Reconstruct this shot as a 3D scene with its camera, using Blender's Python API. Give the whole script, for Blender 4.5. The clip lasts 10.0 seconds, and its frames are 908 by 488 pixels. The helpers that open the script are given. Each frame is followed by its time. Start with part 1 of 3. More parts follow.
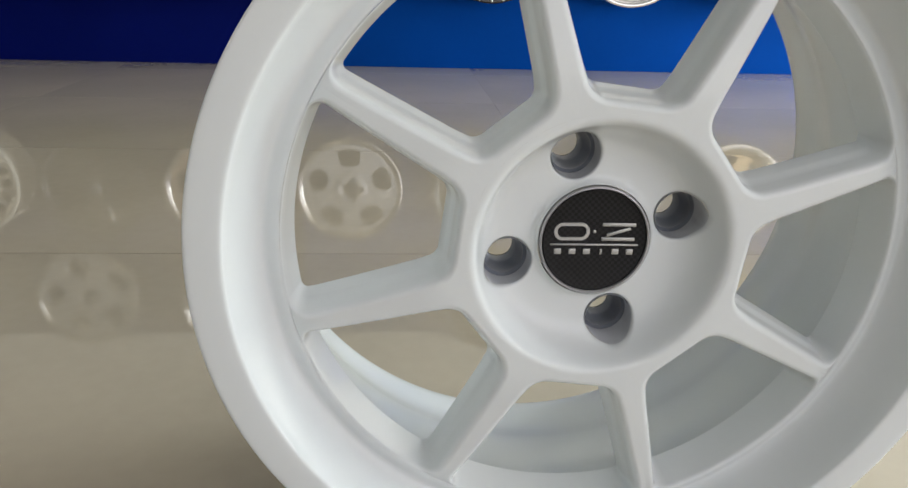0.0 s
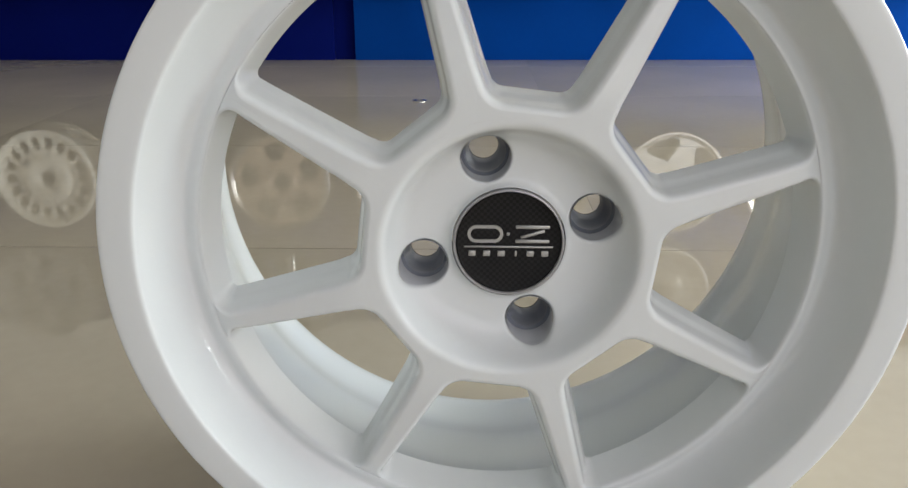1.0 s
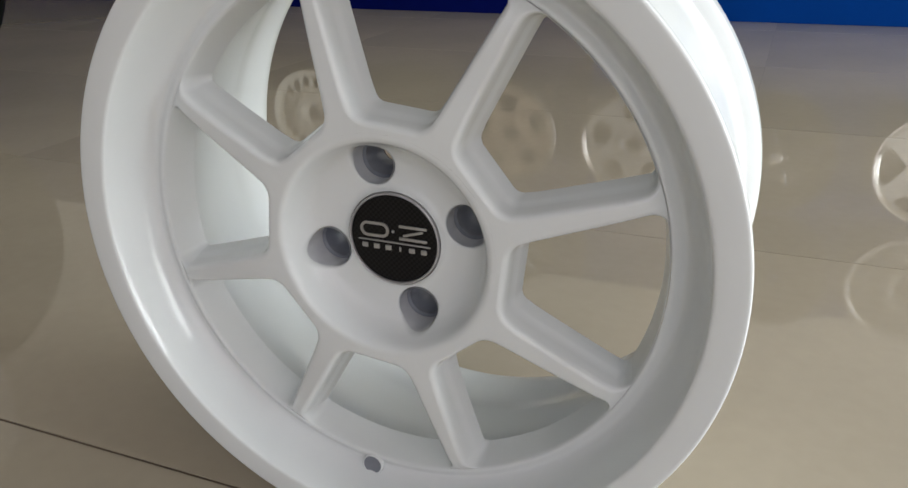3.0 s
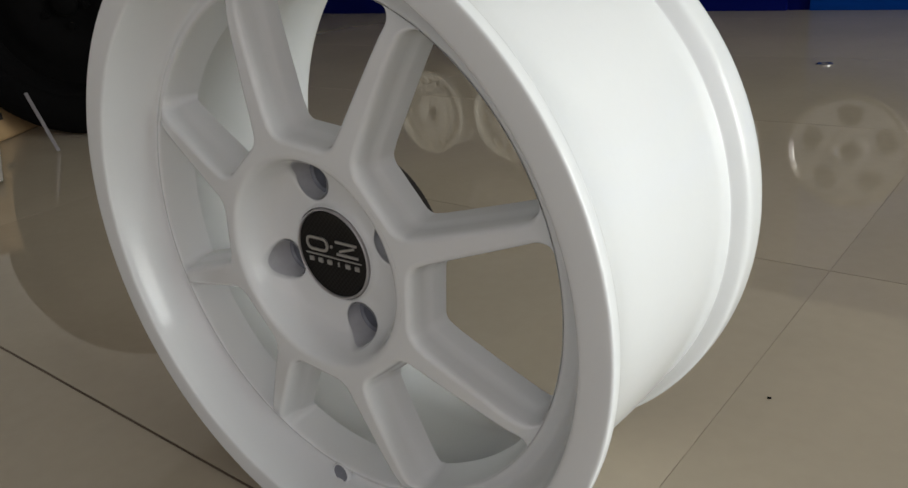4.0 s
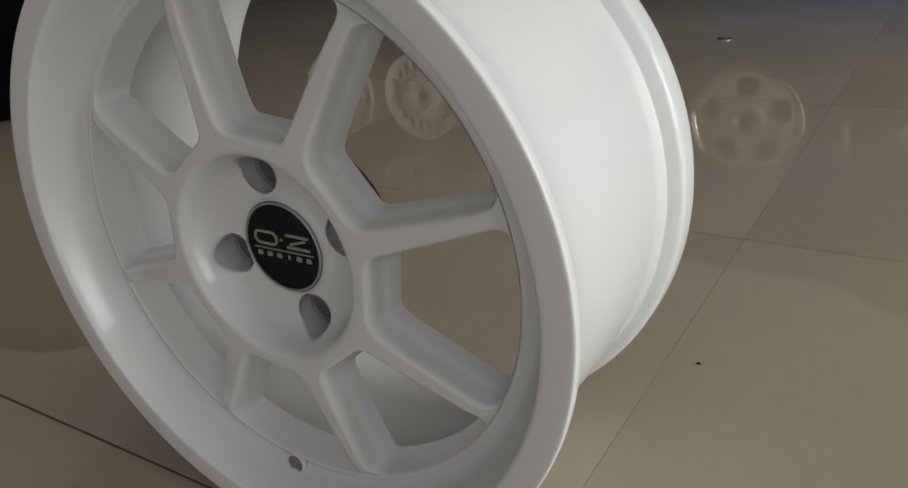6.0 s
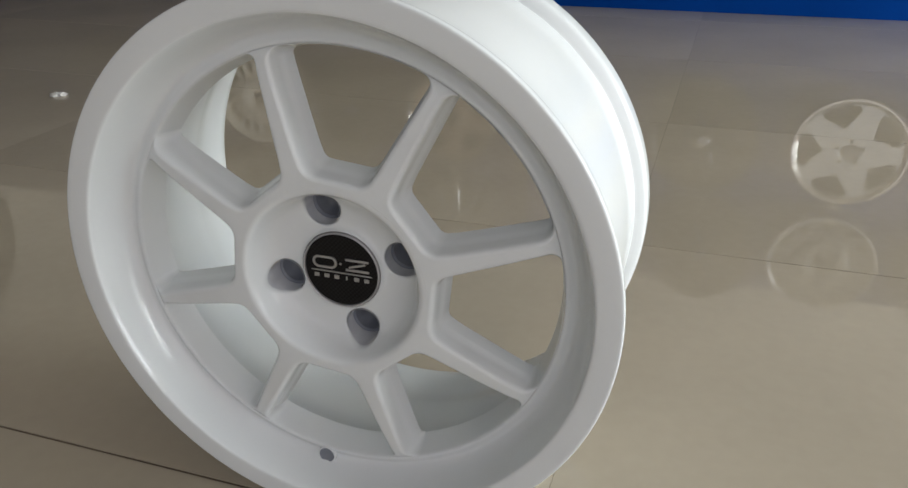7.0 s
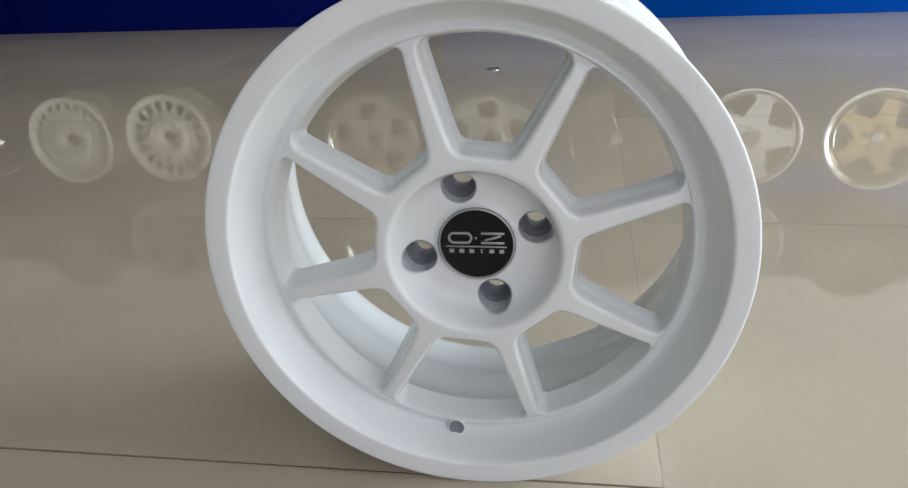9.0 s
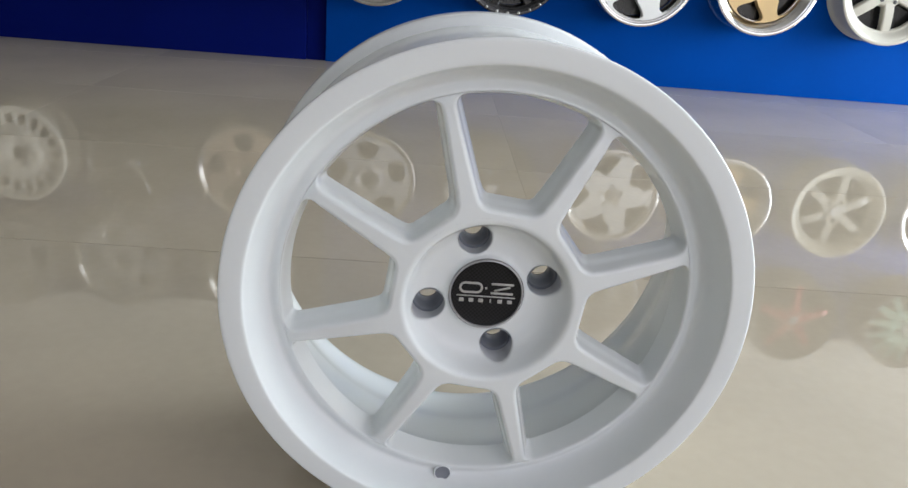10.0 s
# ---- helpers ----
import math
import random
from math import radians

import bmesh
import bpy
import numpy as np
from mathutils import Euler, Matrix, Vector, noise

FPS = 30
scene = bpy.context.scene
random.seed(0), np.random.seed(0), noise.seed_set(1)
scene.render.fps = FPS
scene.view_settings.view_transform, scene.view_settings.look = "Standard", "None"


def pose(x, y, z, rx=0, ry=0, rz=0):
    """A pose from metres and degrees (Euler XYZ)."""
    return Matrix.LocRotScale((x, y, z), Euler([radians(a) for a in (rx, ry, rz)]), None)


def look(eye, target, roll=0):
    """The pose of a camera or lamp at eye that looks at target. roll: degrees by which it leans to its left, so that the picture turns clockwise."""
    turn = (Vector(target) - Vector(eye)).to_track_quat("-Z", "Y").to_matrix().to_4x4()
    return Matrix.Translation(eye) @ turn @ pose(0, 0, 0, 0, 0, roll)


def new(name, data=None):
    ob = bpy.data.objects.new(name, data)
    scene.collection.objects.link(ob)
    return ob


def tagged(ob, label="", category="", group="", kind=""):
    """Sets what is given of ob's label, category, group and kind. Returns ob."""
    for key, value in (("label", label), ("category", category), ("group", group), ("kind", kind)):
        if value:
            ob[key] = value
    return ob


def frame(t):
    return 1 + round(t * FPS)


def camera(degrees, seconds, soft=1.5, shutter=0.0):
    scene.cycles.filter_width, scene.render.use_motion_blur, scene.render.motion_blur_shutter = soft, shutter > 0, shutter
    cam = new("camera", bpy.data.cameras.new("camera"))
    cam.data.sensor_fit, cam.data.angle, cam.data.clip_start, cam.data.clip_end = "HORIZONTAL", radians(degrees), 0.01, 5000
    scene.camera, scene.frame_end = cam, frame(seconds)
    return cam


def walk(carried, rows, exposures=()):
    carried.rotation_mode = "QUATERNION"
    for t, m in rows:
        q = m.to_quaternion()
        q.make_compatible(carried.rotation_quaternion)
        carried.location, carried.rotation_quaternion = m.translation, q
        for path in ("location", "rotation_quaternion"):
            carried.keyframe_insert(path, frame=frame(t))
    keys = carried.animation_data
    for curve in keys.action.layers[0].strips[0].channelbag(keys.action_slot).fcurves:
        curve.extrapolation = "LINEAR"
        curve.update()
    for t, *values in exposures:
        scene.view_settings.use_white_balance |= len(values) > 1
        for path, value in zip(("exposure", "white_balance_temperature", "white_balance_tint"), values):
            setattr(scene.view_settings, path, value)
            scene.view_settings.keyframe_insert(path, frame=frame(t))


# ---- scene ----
cam = camera(58.60, 10.0, soft=1.5)
walk(cam, [
    (0, pose(-0.1229, -0.4155, 0.3590, 70.86, -1.56, -5.57)),
    (0.5, pose(-0.0904, -0.4175, 0.3585, 71.26, -1.04, -6.50)),
    (1, pose(-0.0308, -0.4271, 0.3694, 70.12, 0.22, -0.09)),
    (1.5, pose(0.0580, -0.4384, 0.3770, 68.45, 0.99, 9.48)),
    (2, pose(0.0762, -0.4317, 0.3976, 66.84, -1.93, 10.02)),
    (2.5, pose(0.0954, -0.4363, 0.4091, 66.99, -0.85, 7.96)),
    (2.7, pose(0.1387, -0.4372, 0.4119, 67.07, -0.78, 11.96)),
    (3.8, pose(0.3364, -0.3458, 0.4211, 66.45, 6.59, 36.06)),
    (4, pose(0.3655, -0.3245, 0.4111, 67.68, 5.49, 36.96)),
    (4.5, pose(0.3955, -0.2965, 0.4006, 67.56, 5.64, 37.31)),
    (5, pose(0.4018, -0.2687, 0.3921, 67.40, 6.34, 37.50)),
    (5.5, pose(0.3899, -0.2759, 0.3916, 65.64, 5.29, 34.06)),
    (6, pose(0.3490, -0.3430, 0.4229, 65.46, 5.14, 30.23)),
    (6.2, pose(0.3253, -0.3695, 0.4602, 63.64, 4.21, 27.17)),
    (7.3, pose(0.1992, -0.5427, 0.4982, 64.65, -0.29, 13.53)),
    (7.5, pose(0.1633, -0.5686, 0.4990, 64.41, -0.65, 11.51)),
    (8, pose(0.1044, -0.6021, 0.5124, 66.14, 0.45, 8.28)),
    (8.5, pose(0.0907, -0.5874, 0.4922, 65.40, 3.05, 5.77)),
    (9, pose(0.0659, -0.5996, 0.4835, 66.09, 2.71, 6.82)),
    (9.5, pose(-0.0039, -0.6148, 0.4865, 67.19, -2.78, -0.18)),
    (10, pose(-0.0792, -0.6188, 0.4964, 69.00, -4.48, -2.77)),
], exposures=[(0.0, 0.33, 6480, 7), (1.2, 0.24, 6500, 8), (2.7, 0.06, 6520, 9), (3.8, -0.62, 6790, 10), (4.5, -0.85, 6770, 10), (5.0, -1.07, 6800, 10), (5.5, -1.18, 6850, 10), (6.0, -0.97, 6850, 10), (7.3, -0.16, 6400, 9), (8.5, 0.06, 6240, 9), (10.0, 0.31, 6190, 9)])

# ---- world and large lights ----
world = bpy.data.worlds.new("sky")
scene.world = world
world.use_nodes = True
wn = world.node_tree.nodes
sky = wn.new("ShaderNodeTexSky")
sky.sky_type, sky.sun_disc = "NISHITA", False
sky.sun_elevation, sky.sun_rotation = radians(48), radians(60)
world.node_tree.links.new(sky.outputs[0], wn["Background"].inputs[0])
wn["Background"].inputs[1].default_value = 0.12

ROOM = Matrix.Rotation(-0.0290, 4, "Z")      # tiles and walls stand slightly turned to the wheel
WALL_Y, X0, X1, Y0, TOP = 2.548, -4.2, 4.5, -2.6, 2.9


def area(name, m, sx, sy, watts, colour):
    lamp = bpy.data.lights.new(name, "AREA")
    lamp.shape, lamp.size, lamp.size_y, lamp.energy, lamp.color = "RECTANGLE", sx, sy, watts, colour
    ob = new(name, lamp)
    ob.matrix_world = m
    return ob


# daylight in the open shop front, and through the entrance behind the camera
area("shopfront_daylight", ROOM @ look((X1 + 0.05, 0.78, 1.10), (0, 0.3, 0.5)), 3.2, 2.1, 293, (0.94, 0.985, 1.0))
area("entrance_daylight", ROOM @ look((2.0, Y0 - 0.05, 1.4), (0.0, 0.3, 0.3)), 4.2, 2.3, 51, (1.0, 0.88, 0.855))


# small lamp added to put a bright highlight on the barrel; source unseen
area("barrel_highlight_lamp", ROOM @ look((2.450, WALL_Y + 0.05, 0.86), (2.450, 0.0, 0.86)), 0.088, 0.22, 3, (0.95, 0.98, 1.0))


# ---- materials ----
def mat(name, base, rough=0.5, metal=0.0, coat=0.0, spots=0.06, scale=6.0, fine=180.0, bump=0.0, vary=0.0, ior=1.5, rvar=0.08, crisp=0.06):
    """A surface whose colour and gloss vary at two scales, with fine relief."""
    m = bpy.data.materials.new(name)
    m.use_nodes = True
    n, l = m.node_tree.nodes, m.node_tree.links
    b = n["Principled BSDF"]
    b.inputs["Metallic"].default_value, b.inputs["IOR"].default_value = metal, ior
    b.inputs["Coat Weight"].default_value, b.inputs["Coat Roughness"].default_value = coat, crisp
    tc = n.new("ShaderNodeTexCoord")
    big, small = n.new("ShaderNodeTexNoise"), n.new("ShaderNodeTexNoise")
    big.inputs["Scale"].default_value, small.inputs["Scale"].default_value = scale, fine
    big.inputs["Detail"].default_value, small.inputs["Detail"].default_value = 5, 3
    for q in (big, small):
        l.new(tc.outputs["Object"], q.inputs["Vector"])
    mix = n.new("ShaderNodeMix")
    mix.data_type = "RGBA"
    lo = [max(0, c * (1 - spots * 1.6)) for c in base]
    hi = [min(1, c * (1 + spots)) for c in base]
    mix.inputs[6].default_value, mix.inputs[7].default_value = (*lo, 1), (*hi, 1)
    add = n.new("ShaderNodeMath")
    add.operation, add.use_clamp = "MULTIPLY_ADD", True
    l.new(small.outputs[0], add.inputs[0])
    add.inputs[1].default_value = 0.35
    sub = n.new("ShaderNodeMath")
    sub.operation = "MULTIPLY_ADD"
    sub.inputs[1].default_value, sub.inputs[2].default_value = 1.6, -0.45
    l.new(big.outputs[0], sub.inputs[0])
    l.new(sub.outputs[0], add.inputs[2])
    l.new(add.outputs[0], mix.inputs[0])
    out = mix.outputs[2]
    if vary:
        info, hsv, rng = n.new("ShaderNodeObjectInfo"), n.new("ShaderNodeHueSaturation"), n.new("ShaderNodeMapRange")
        rng.inputs[3].default_value, rng.inputs[4].default_value = 1 - vary, 1 + vary
        l.new(info.outputs["Random"], rng.inputs[0])
        l.new(rng.outputs[0], hsv.inputs["Value"])
        l.new(out, hsv.inputs["Color"])
        out = hsv.outputs[0]
    l.new(out, b.inputs["Base Color"])
    rr = n.new("ShaderNodeMapRange")
    rr.inputs[3].default_value, rr.inputs[4].default_value = max(0.0, rough - rvar * 0.6), min(1, rough + rvar)
    l.new(big.outputs[0], rr.inputs[0])
    l.new(rr.outputs[0], b.inputs["Roughness"])
    if bump:
        bp = n.new("ShaderNodeBump")
        bp.inputs["Strength"].default_value, bp.inputs["Distance"].default_value = 1.0, bump
        l.new(small.outputs[0], bp.inputs["Height"])
        l.new(bp.outputs[0], b.inputs["Normal"])
    return m


WHITE = mat("white_gloss_paint", (0.732, 0.765, 0.772), 0.22, 0, 0.36, 0.015, 9, 260, 0.00003, ior=1.3, rvar=0.04, crisp=0.018)
HUBDARK = mat("bare_cast_metal", (0.10, 0.095, 0.09), 0.6, 0.6, 0, 0.2, 20, 200, 0.0003)
# white paint of the bolt pockets, greyed to hold their shade
SHADED_WHITE = mat("white_paint_with_shade", (0.54, 0.56, 0.59), 0.4, 0, 0, 0.10, 40, 300)
# shade of the bolt seats and the valve hole, put into one grey
SHADED_GREY = mat("grey_recess_shade", (0.20, 0.215, 0.25), 0.35, 0.0, 0, 0.12, 60, 400)
TILE = mat("polished_beige_tile", (0.440, 0.385, 0.298), 0.012, 0, 0, 0.09, 2.3, 60, 0.0, 0.02, 1.47, 0.016)
GROUT = mat("brown_grout", (0.15, 0.115, 0.085), 0.9, 0, 0, 0.3, 8, 120, 0.001)
BLUE = mat("blue_gloss_paint", (0.0015, 0.055, 0.315), 0.55, 0, 0.0, 0.10, 3, 60, 0.0002, ior=1.1)
NAVY = mat("navy_gloss_paint", (0.0015, 0.005, 0.085), 0.55, 0, 0.0, 0.10, 3, 60, 0.0002, ior=1.1)
PLASTER = mat("white_wall_paint", (0.72, 0.70, 0.66), 0.7, 0, 0, 0.04, 2, 90, 0.0004)
CAPBLACK = mat("black_cap_print", (0.010, 0.010, 0.011), 0.3, 0, 0.08, 0.4, 40, 1200, 0.0, ior=1.3)
n, l = CAPBLACK.node_tree.nodes, CAPBLACK.node_tree.links
weave, coords = n.new("ShaderNodeTexChecker"), n.new("ShaderNodeTexCoord")
weave.inputs["Scale"].default_value = 560
weave.inputs["Color1"].default_value, weave.inputs["Color2"].default_value = (0.0025, 0.0025, 0.003, 1), (0.012, 0.012, 0.0135, 1)
flat = n.new("ShaderNodeMapping")
flat.inputs["Scale"].default_value = (1, 0, 1)
l.new(coords.outputs["Object"], flat.inputs["Vector"])
l.new(flat.outputs[0], weave.inputs["Vector"])
l.new(weave.outputs["Color"], n["Principled BSDF"].inputs["Base Color"])
RINGMETAL = mat("bright_ring_metal", (0.46, 0.46, 0.47), 0.28, 0.4, 0, 0.05, 40, 500)
SILVER = mat("silver_print", (0.47, 0.47, 0.46), 0.3, 0.6, 0, 0.05, 40, 500)
CHROME = mat("polished_aluminium", (0.66, 0.65, 0.63), 0.16, 1, 0, 0.05, 12, 200)
SILVERPAINT = mat("silver_wheel_paint", (0.58, 0.58, 0.58), 0.30, 0.6, 0.4, 0.05, 12, 300)
DULL = mat("dull_silver_wheel_paint", (0.30, 0.29, 0.27), 0.45, 0.3, 0.1, 0.06, 12, 300)
PALE = mat("pale_cream_wheel_paint", (0.48, 0.46, 0.40), 0.35, 0, 0.3, 0.04, 12, 300)
SATIN = mat("white_satin_wheel_paint", (0.70, 0.70, 0.69), 0.35, 0.1, 0.4, 0.04, 12, 300)
GOLD = mat("gold_wheel_paint", (0.50, 0.36, 0.18), 0.4, 0.5, 0.4, 0.06, 12, 300)
CREAM = mat("cream_wheel_paint", (0.74, 0.72, 0.64), 0.35, 0, 0.4, 0.04, 12, 300)
BLACKGLOSS = mat("black_wheel_paint_and_shade", (0.012, 0.012, 0.013), 0.25, 0, 0.5, 0.2, 12, 300)
RUBBER = mat("tyre_rubber", (0.003, 0.003, 0.003), 0.9, 0, 0, 0.25, 14, 160, 0.0006, ior=1.12)
CARD = mat("brown_cardboard", (0.36, 0.24, 0.12), 0.8, 0, 0, 0.10, 7, 140, 0.0004)
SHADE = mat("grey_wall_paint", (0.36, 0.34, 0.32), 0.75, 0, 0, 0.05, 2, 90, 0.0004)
DIM = mat("dark_ceiling_paint", (0.32, 0.315, 0.31), 0.8, 0, 0, 0.06, 2, 90, 0.0004)
STEEL = mat("dark_grey_wheel_paint", (0.03, 0.03, 0.033), 0.45, 0.0, 0, 0.1, 12, 200)
PRINT = mat("black_print", (0.02, 0.018, 0.016), 0.7)
PLASTIC = mat("white_plastic", (0.66, 0.65, 0.62), 0.45, 0, 0, 0.05, 9, 150)
STRAP = mat("grey_strap_plastic", (0.13, 0.12, 0.125), 0.5, 0, 0, 0.06, 9, 150)
MIRROR = mat("mirror_polished_aluminium", (0.60, 0.585, 0.56), 0.09, 1, 0, 0.05, 12, 200, rvar=0.03)
BRONZE = mat("bronze_tinted_aluminium", (0.60, 0.46, 0.35), 0.26, 0.55, 0.4, 0.06, 12, 200, rvar=0.04)
RED = mat("red_wheel_paint", (0.42, 0.06, 0.05), 0.3, 0.2, 0.4, 0.05, 12, 300)
GREEN = mat("green_wheel_paint", (0.30, 0.45, 0.36), 0.3, 0.3, 0.4, 0.05, 12, 300)


# ---- mesh helpers ----
def thing(name, m, label, category, group=""):
    ob = new(name)
    ob.empty_display_size = 0.05
    ob.matrix_world = m
    return tagged(ob, label, category, group)


def mesh_of(bm, name, material, sharp=38):
    bmesh.ops.remove_doubles(bm, verts=bm.verts, dist=1e-5)
    bmesh.ops.recalc_face_normals(bm, faces=bm.faces)
    me = bpy.data.meshes.new(name)
    bm.to_mesh(me)
    bm.free()
    me.materials.append(material)
    me.polygons.foreach_set("use_smooth", [True] * len(me.polygons))
    me.set_sharp_from_angle(angle=radians(sharp))
    return me


def part(name, bm, material, parent, label="", m=None, sharp=38):
    me = bm if isinstance(bm, bpy.types.Mesh) else mesh_of(bm, name, material, sharp)
    ob = new(name, me)
    ob.parent = parent
    if m is not None:
        ob.matrix_local = m
    return tagged(ob, label)


def chaikin(p, closed=True):
    out = []
    n = len(p)
    for i in range(n if closed else n - 1):
        a, b = p[i], p[(i + 1) % n]
        out += [tuple(.75 * u + .25 * v for u, v in zip(a, b)), tuple(.25 * u + .75 * v for u, v in zip(a, b))]
    return out if closed else [p[0], *out, p[-1]]


def lathe(profile, seg=96, closed=True, bm=None):
    """Turns (radius, y) points round the y axis."""
    bm = bm or bmesh.new()
    rings = []
    for r, y in profile:
        rings.append([bm.verts.new((r * math.cos(a), y, r * math.sin(a))) for a in (2 * math.pi * i / seg for i in range(seg))])
    pairs = list(zip(rings, rings[1:])) + ([(rings[-1], rings[0])] if closed else [])
    for a, b in pairs:
        for i in range(seg):
            j = (i + 1) % seg
            bm.faces.new((a[i], a[j], b[j], b[i]))
    return bm


def disc(r, y, seg=64, bm=None, x=0, z=0):
    bm = bm or bmesh.new()
    bm.faces.new([bm.verts.new((x + r * math.cos(a), y, z + r * math.sin(a))) for a in (2 * math.pi * i / seg for i in range(seg))])
    return bm


def box(sx, sy, sz, bev=0.0, seg=2, centre=(0, 0, 0)):
    bm = bmesh.new()
    bmesh.ops.create_cube(bm, size=1)
    for v in bm.verts:
        v.co = Vector((v.co.x * sx, v.co.y * sy, v.co.z * sz)) + Vector(centre)
    if bev:
        bmesh.ops.bevel(bm, geom=bm.edges[:], offset=bev, segments=seg, affect="EDGES", profile=0.5)
    return bm


def lerp(a, b, t):
    return a + (b - a) * t


def table(x, pts):
    for (a, ya), (b, yb) in zip(pts, pts[1:]):
        if x <= b:
            t = max(0, (x - a) / (b - a))
            return lerp(ya, yb, t)
    return pts[-1][1]


# ---- the white wheel ----
# its own axes: y is the axle, the face looks along -y, the cap's face lies at y = 0
R_LIP = 0.2156
SPOKE0 = 15.4            # degrees of one spoke; the others follow every 45
FACE = [(0.0, -0.0207), (0.086, -0.0207), (0.10, -0.0197), (0.130, -0.0160), (0.155, -0.0125), (0.1630, -0.0102), (0.1680, -0.0074), (0.1705, -0.0054), (0.1718, -0.0042), (0.19, -0.0042)]
RECESS = [(0.0, -0.0002), (0.0314, -0.0002), (0.0322, 0.0004), (0.0330, 0.0020), (0.0345, 0.0036), (0.037, 0.0044), (0.046, 0.0043), (0.051, 0.0036), (0.0555, 0.0022), (0.0595, -0.0006), (0.0632, -0.0060), (0.0658, -0.0120), (0.0674, -0.0160), (0.0686, -0.0184), (0.0699, -0.0199), (0.0718, -0.0206), (0.0735, -0.0207), (0.0745, -0.0207)]
FACE, RECESS = chaikin(FACE, False), chaikin(chaikin(RECESS, False), False)
RC = 0.0745
U0, FILLET = 0.0800, 0.013
LEVELS = [(-0.0029, 0.0), (-0.0014, 0.0005), (-0.0003, 0.0018), (0.0005, 0.0046), (0.0012, 0.0110), (0.0019, 0.0150), (0.0030, 0.0172), (0.0038, 0.0198), (0.0050, 0.029)]
RING = [(0.0, 0.0), (0.0003, 0.0002), (0.0006, 0.0006), (0.0010, 0.0018), (0.0022, 0.0080), (0.0034, 0.0140), (0.0042, 0.0180), (0.0048, 0.0210), (0.0056, 0.0250)]
R_OUT, CORNER = 0.1716, 0.0085      # the windows' outer edge, and its corners


def half_width(r):
    return table(r, [(0.07, 0.0094), (0.10, 0.0080), (0.160, 0.0056), (0.19, 0.0048)])


def window_edge():
    """Half a window's edge from its inner middle, over the rounded corner, along the spoke: points, normals into the window, and the part each lies on."""
    c, s = math.cos(radians(22.5)), math.sin(radians(22.5))
    side = lambda r: (r * c + half_width(r) * s, r * s - half_width(r) * c)
    r = 0.06
    while side(r)[0] < U0:
        r += 0.0002
    corner = side(r)
    tang = FILLET * math.tan(radians(67.5 / 2))
    v_end = corner[1] - tang
    pts = [((U0, v_end * i / 5), (1, 0), "hub") for i in range(6)]
    cx, cv = U0 + FILLET, v_end
    for i in range(1, 9):
        a = radians(180 - 67.5 * i / 8)
        pts.append(((cx + FILLET * math.cos(a), cv + FILLET * math.sin(a)), (-math.cos(a), -math.sin(a)), "hub"))
    r0 = r + tang
    q = r0
    while math.hypot(*(side(q)[0] + CORNER * s, side(q)[1] - CORNER * c)) < R_OUT - CORNER:
        q += 0.0001
    for i in range(1, 15):
        pts.append((side(lerp(r0, q, i / 14)), (s, -c), "spoke"))
    ox, ov = side(q)[0] + CORNER * s, side(q)[1] - CORNER * c
    a0, a1 = math.atan2(c, -s), math.atan2(ov, ox)
    for i in range(1, 9):
        a = lerp(a0, a1, i / 8)
        pts.append(((ox + CORNER * math.cos(a), ov + CORNER * math.sin(a)), (-math.cos(a), -math.sin(a)), "corner"))
    for i in range(1, 11):
        a = a1 * (1 - i / 10)
        pts.append(((R_OUT * math.cos(a), R_OUT * math.sin(a)), (-math.cos(a), -math.sin(a)), "ring"))
    return pts, a1


